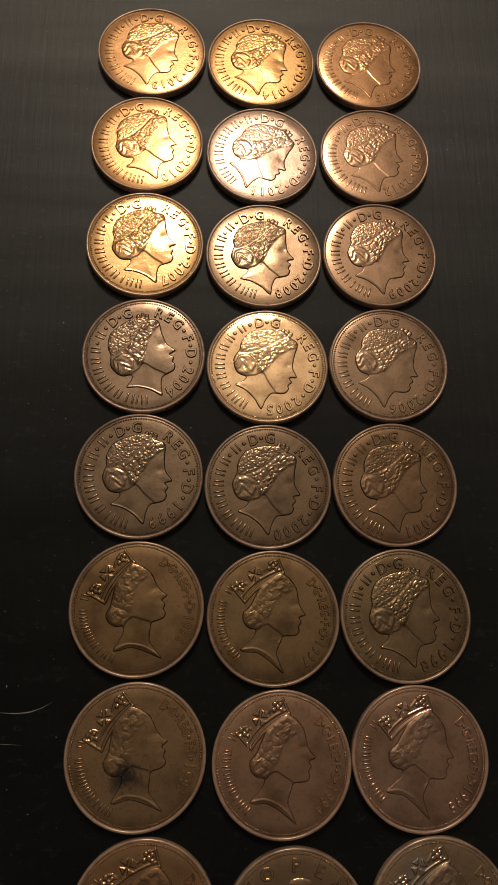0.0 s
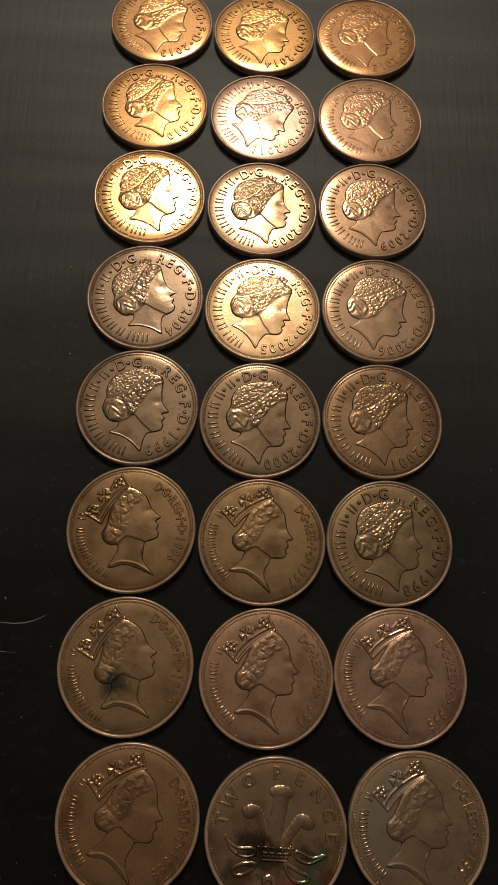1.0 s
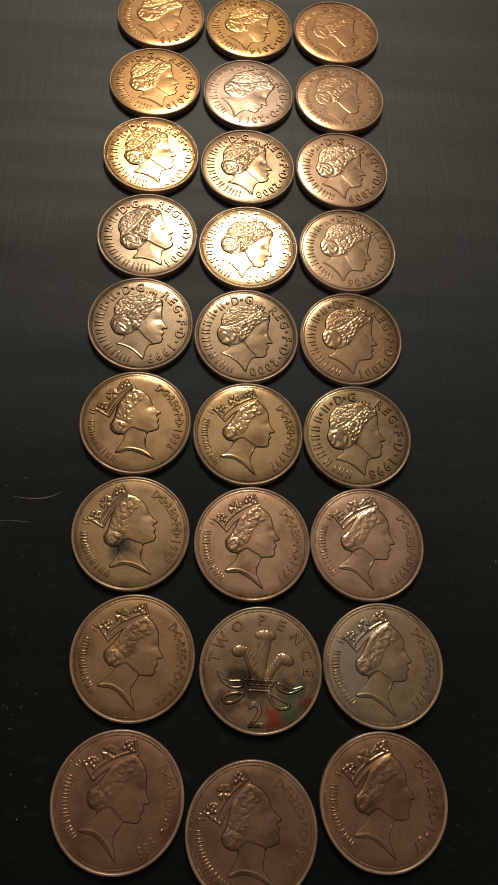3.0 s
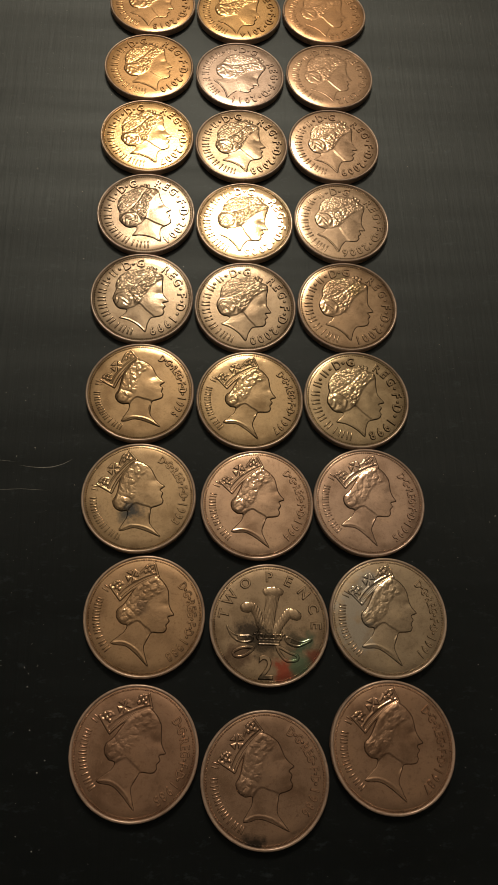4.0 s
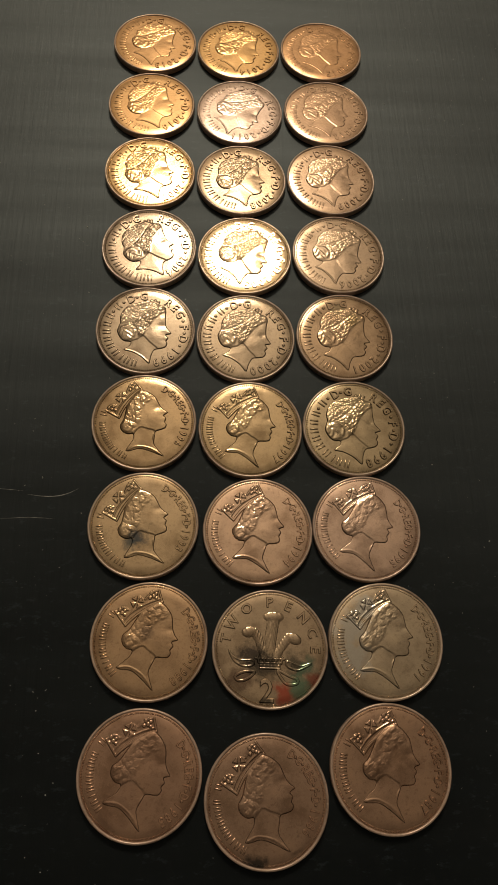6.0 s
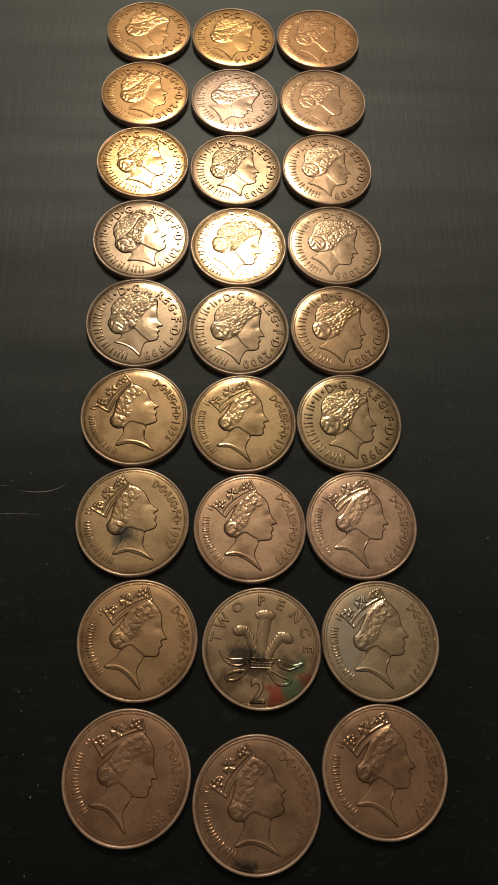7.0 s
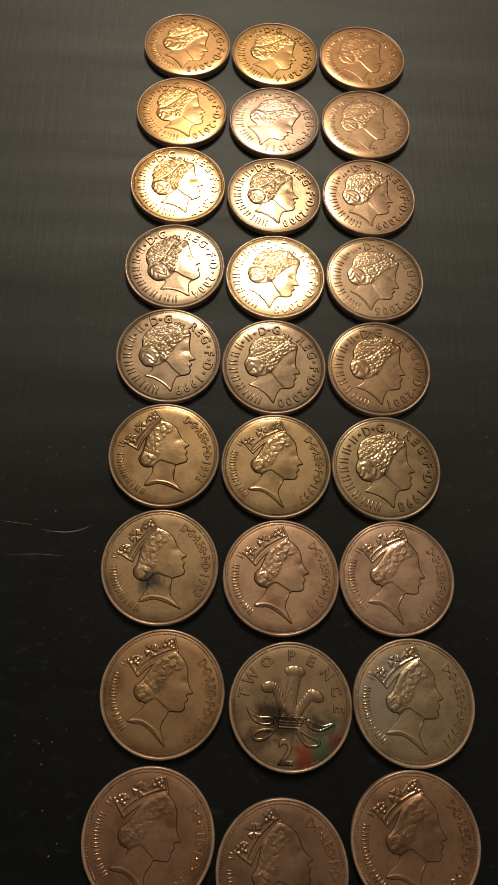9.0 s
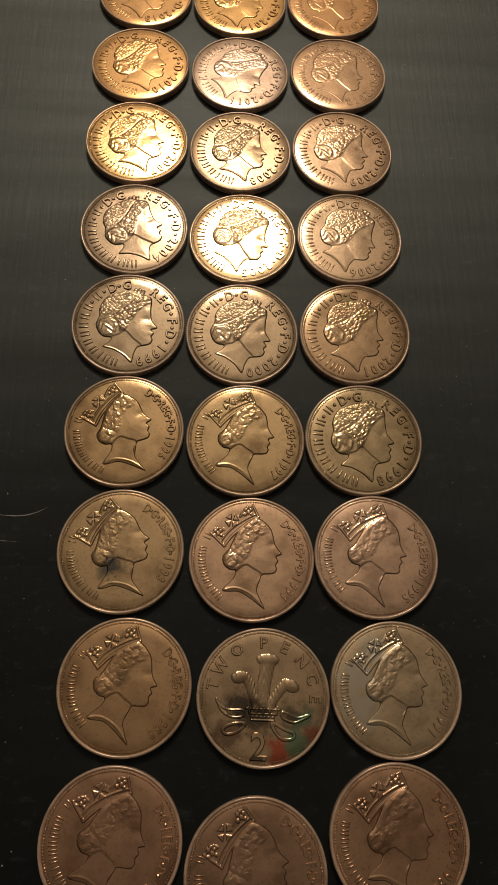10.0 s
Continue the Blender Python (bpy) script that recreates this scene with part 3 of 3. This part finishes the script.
# ---------------------------------------------------------------- the coins
# each row: year or reverse, x and y in millimetres, turn in degrees, tilt about x and y, beaded, wear of the relief, colour, roughness, words
COINS = [
    ("2013", -26.3, 106.9, -5, (-0.9, 0.2), 0, 0.62, (0.58, 0.35, 0.17), 0.27, "bright orange copper coin"),
    ("2014", 0.0, 105.0, -4, (-0.9, 0.2), 0, 0.75, (0.58, 0.36, 0.16), 0.27, "bright golden copper coin"),
    ("2015", 26.4, 105.4, 0, (-0.9, 0.2), 0, 0.42, (0.54, 0.32, 0.17), 0.27, "dull orange copper coin"),
    ("2010", -26.7, 80.9, 15, (-1.1, 0.3), 0, 0.70, (0.56, 0.34, 0.16), 0.28, "orange copper coin with mottled patina"),
    ("2011", -0.1, 78.7, -22, (-1.1, 0.3), 0, 0.60, (0.49, 0.37, 0.30), 0.28, "pale greyish copper coin"),
    ("2012", 26.4, 79.4, 4, (-1.1, 0.3), 0, 0.40, (0.48, 0.32, 0.21), 0.28, "dull brown copper coin"),
    ("2007", -26.5, 54.8, 16, (0.0, 1.6), 1, 1.0, (0.74, 0.49, 0.24), 0.19, "shiny golden copper coin"),
    ("2008", -0.1, 52.6, 8, (-1.4, 0.6), 0, 1.0, (0.41, 0.30, 0.20), 0.27, "shiny pale bronze coin"),
    ("2009", 26.1, 53.4, 3, (-0.2, 0.9), 0, 0.75, (0.50, 0.35, 0.24), 0.28, "brown bronze coin"),
    ("2004", -26.0, 28.3, 25, (0, -0.4), 1, 1.0, (0.360, 0.276, 0.201), 0.26, "greyish bronze coin"),
    ("2005", 0.3, 26.2, -8, (-1.0, -1.0), 1, 1.0, (0.800, 0.600, 0.370), 0.165, "shiny yellow bronze coin"),
    ("2006", 26.5, 26.9, -8, (-0.2, 0.9), 1, 0.65, (0.414, 0.304, 0.212), 0.28, "dull olive-brown bronze coin"),
    ("1999", -26.2, 2.1, 7, (0.9, 0.3), 1, 1.0, (0.320, 0.248, 0.176), 0.22, "greyish brown bronze coin"),
    ("2000", 0.0, 0.0, 0, (0.9, 0.3), 1, 0.9, (0.304, 0.232, 0.160), 0.22, "olive-brown bronze coin"),
    ("2001", 26.3, 0.5, 2, (0.9, 0.3), 1, 0.70, (0.343, 0.239, 0.153), 0.22, "olive-brown bronze coin with dark patch"),
    ("1996", -25.8, -24.2, 15, (0, 0), 1, 1.0, (0.363, 0.253, 0.145), 0.22, "brown bronze coin"),
    ("1997", 0.6, -26.1, -4, (0, 0), 1, 0.9, (0.363, 0.263, 0.153), 0.22, "olive-brown bronze coin"),
    ("1998", 26.7, -25.8, 8, (0, 0), 1, 1.0, (0.372, 0.288, 0.182), 0.20, "dark olive bronze coin"),
    ("1993", -25.2, -50.6, 15, (0, 0), 1, 0.9, (0.469, 0.340, 0.207), 0.20, "brown bronze coin, dark spot"),
    ("1994", 1.7, -52.3, 0, (0, 0), 1, 1.1, (0.587, 0.406, 0.287), 0.17, "reddish copper coin with crisp relief"),
    ("1995", 27.7, -51.8, -8, (0, 0), 1, 0.85, (0.606, 0.429, 0.326), 0.18, "pinkish brown copper coin"),
    ("1988", -23.1, -77.1, -8, (0, 0), 1, 0.9, (0.537, 0.358, 0.216), 0.20, "dark brown bronze coin"),
    ("reverse", 3.7, -79.2, -3, (0, 0), 1, 1.0, (0.500, 0.375, 0.255), 0.18, "dark bronze coin, reverse up, stained black"),
    ("1991", 29.8, -78.0, -2, (0, 0), 1, 1.0, (0.582, 0.460, 0.326), 0.17, "dark bronze coin, silvery sheen painted at its left"),
    ("1985", -24.3, -104.0, -12, (0, 0), 1, 0.7, (0.536, 0.338, 0.233), 0.22, "worn brown copper coin"),
    ("1986", 1.9, -109.5, 12, (0, 0), 1, 0.9, (0.529, 0.350, 0.247), 0.21, "dark brown bronze coin, black spot"),
    ("1987", 28.4, -104.1, -3, (0, 0), 1, 0.9, (0.563, 0.365, 0.251), 0.21, "brown bronze coin"),
]
STAINS_AND_SHEEN = {
    # 1991: reflected sheen on the left field, painted as pale patches; the rest are stains
    "1991": [(-8.2, 2.5, 4.6, (0.60, 0.55, 0.48)), (-7.0, -3.5, 4.4, (0.58, 0.53, 0.46)), (-4.5, 7.5, 3.4, (0.58, 0.53, 0.46))],
    "1993": [(-3.9, -3.5, 2.5, (0.10, 0.10, 0.09)), (-1.9, -2.9, 2.8, (0.06, 0.07, 0.08))],
    "reverse": [(-6.2, -6.4, 3.4, (0.20, 0.13, 0.09)), (-4.4, -1.9, 3.9, (0.06, 0.05, 0.045)), (-1.4, -3.8, 3.7, (0.08, 0.065, 0.05)), (5.6, -3.2, 2.9, (0.13, 0.11, 0.08)), (8.6, -3.6, 2.4, (0.14, 0.20, 0.14)),
                (9.4, -6.4, 2.0, (0.36, 0.12, 0.08)), (3.2, -9.3, 2.9, (0.50, 0.10, 0.06)), (6.5, -8.0, 2.9, (0.16, 0.26, 0.17))],
    "1986": [(-5.0, -10.8, 2.7, (0.06, 0.055, 0.05))],
    "2001": [(-1.5, 8.5, 3.2, (0.20, 0.15, 0.09)), (2.5, 5.0, 2.4, (0.24, 0.17, 0.09))],
    "1988": [(-1.0, 2.0, 2.0, (0.30, 0.20, 0.13))],
}


def coin(year, x, y, turn, tilt, beaded, wear, colour, rough, words, seed):
    kind = "reverse" if year == "reverse" else ("tiara" if int(year) >= 1998 else "crowned")
    metal = coin_metal("coin_metal", colour, rough, seed, STAINS_AND_SHEEN.get(year, ()))
    rub = coin_metal("rubbed_rim", tuple(0.35 * c + 0.65 * k for c, k in zip(colour, (0.60, 0.47, 0.40))), rough + 0.08, seed + 40, (), 0.32)
    root = tagged(new("coin"), words + " lying flat on the table", "coin", "rows of coins")
    root.matrix_world = pose(x / 1000, y / 1000, 0.0, tilt[0], tilt[1], turn)
    dress(part_me("disc", DISC, root), metal)
    dress(part_me("rim", RIM, root), rub)
    if beaded:
        tagged(dress(part_me("bead_border", BEADS, root), metal), kind="stuff")
    if kind == "reverse":
        dress(part_me("feather_relief", PLUME_MESH, root, "three curled plumes in relief"), metal)
        dress(part_me("coronet_relief", CORONET_MESH, root, "jewelled coronet in relief"), metal)
        for rib in RIBBON_MESH:
            dress(part_me("ribbon_relief", rib, root), metal)
        letters(root, metal, [("T", 170), ("W", 149), ("O", 123), ("P", 92), ("E", 67), ("N", 43), ("C", 21), ("E", 0)], 0.0031, 0.0101, None)
        two = dress(part_me("numeral", char_mesh("2", 0.0068, 0.95, 0.034), root, "large raised numeral two"), metal)
        two.scale, two.location = (1, 1, 1.05), (-0.0006, -0.0090, -0.05 * FIELD)
    else:
        bust = dress(part_me("bust_relief", RELIEF[kind], root, "plain raised bust shape"), metal)
        # worn coins have a lower relief
        bust.scale, bust.location = (1, 1, 1.3 * wear), (0, 0, FIELD * (1 - 1.3 * wear))
        if kind == "tiara":
            letters(root, metal, TIARA_LEGEND, 0.0032, 0.0101, TIARA_BAR, 0.9, min(1, wear))
            letters(root, metal, [(c, -45.5 - 11.6 * i) for i, c in enumerate(year)], 0.0031, 0.0101, None, 0.9, min(1, wear))
        else:
            letters(root, metal, CROWN_LEGEND, 0.0026, 0.0102, CROWN_BAR, 0.70, min(1, wear))
            letters(root, metal, [(c, -25.5 - 8.2 * i) for i, c in enumerate(year)], 0.0026, 0.0102, None, 0.8, min(1, wear))
    return root


for i, row in enumerate(COINS):
    coin(*row, seed=i * 1.7)

# ---------------------------------------------------------------- dust on the table
def dust():
    rng = np.random.RandomState(5)
    spots = [(-43.5, 36.0, .34), (78.5, 97.1, .36), (57.7, -54.9, .34), (-46.8, -91.1, .28), (70.1, 105.5, .26), (85.1, 111.1, .3), (45.4, 85.3, .34), (63.8, 78.9, .24), (-45.6, -99.5, .26),
             (-42.1, -105.2, .26), (-43.5, -107.4, .34), (-43.4, -121.2, .24), (-49.7, -38.2, .28), (-40.0, -47.3, .22), (55.2, 53.4, .22), (49.7, -9.5, .2)]
    for _ in range(650):
        side = rng.rand()
        x = rng.uniform(-75, -40) if side < 0.4 else rng.uniform(41, 95) if side < 0.85 else rng.uniform(-40, 41)
        spots.append((x, rng.uniform(-135, 138), abs(rng.normal(0.07, 0.05)) + 0.03))
    verts, faces = [], []
    for x, y, s in spots:
        base = len(verts)
        a0, lx = rng.uniform(0, 6.3), rng.uniform(1, 1.8)
        for ring, (k, z) in enumerate(((1, 0.0), (0.8, 0.5), (0, 0.8))):
            for i in range(5 if ring < 2 else 1):
                a = i * 1.2566
                px, py = s * k * lx * math.cos(a) * rng.uniform(.7, 1.1) / 2, s * k * math.sin(a) * rng.uniform(.7, 1.1) / 2
                verts.append(((x + px * math.cos(a0) - py * math.sin(a0)) * MM, (y + px * math.sin(a0) + py * math.cos(a0)) * MM, z * s * MM * 0.7))
        for i in range(5):
            k = (i + 1) % 5
            faces += [(base + i, base + k, base + 5 + k, base + 5 + i), (base + 5 + i, base + 5 + k, base + 10)]
    return tagged(new("dust", mesh_of("dust", verts, faces, DUST, False)), "pale specks of dust scattered on the dark table", "dust", kind="stuff")


dust()
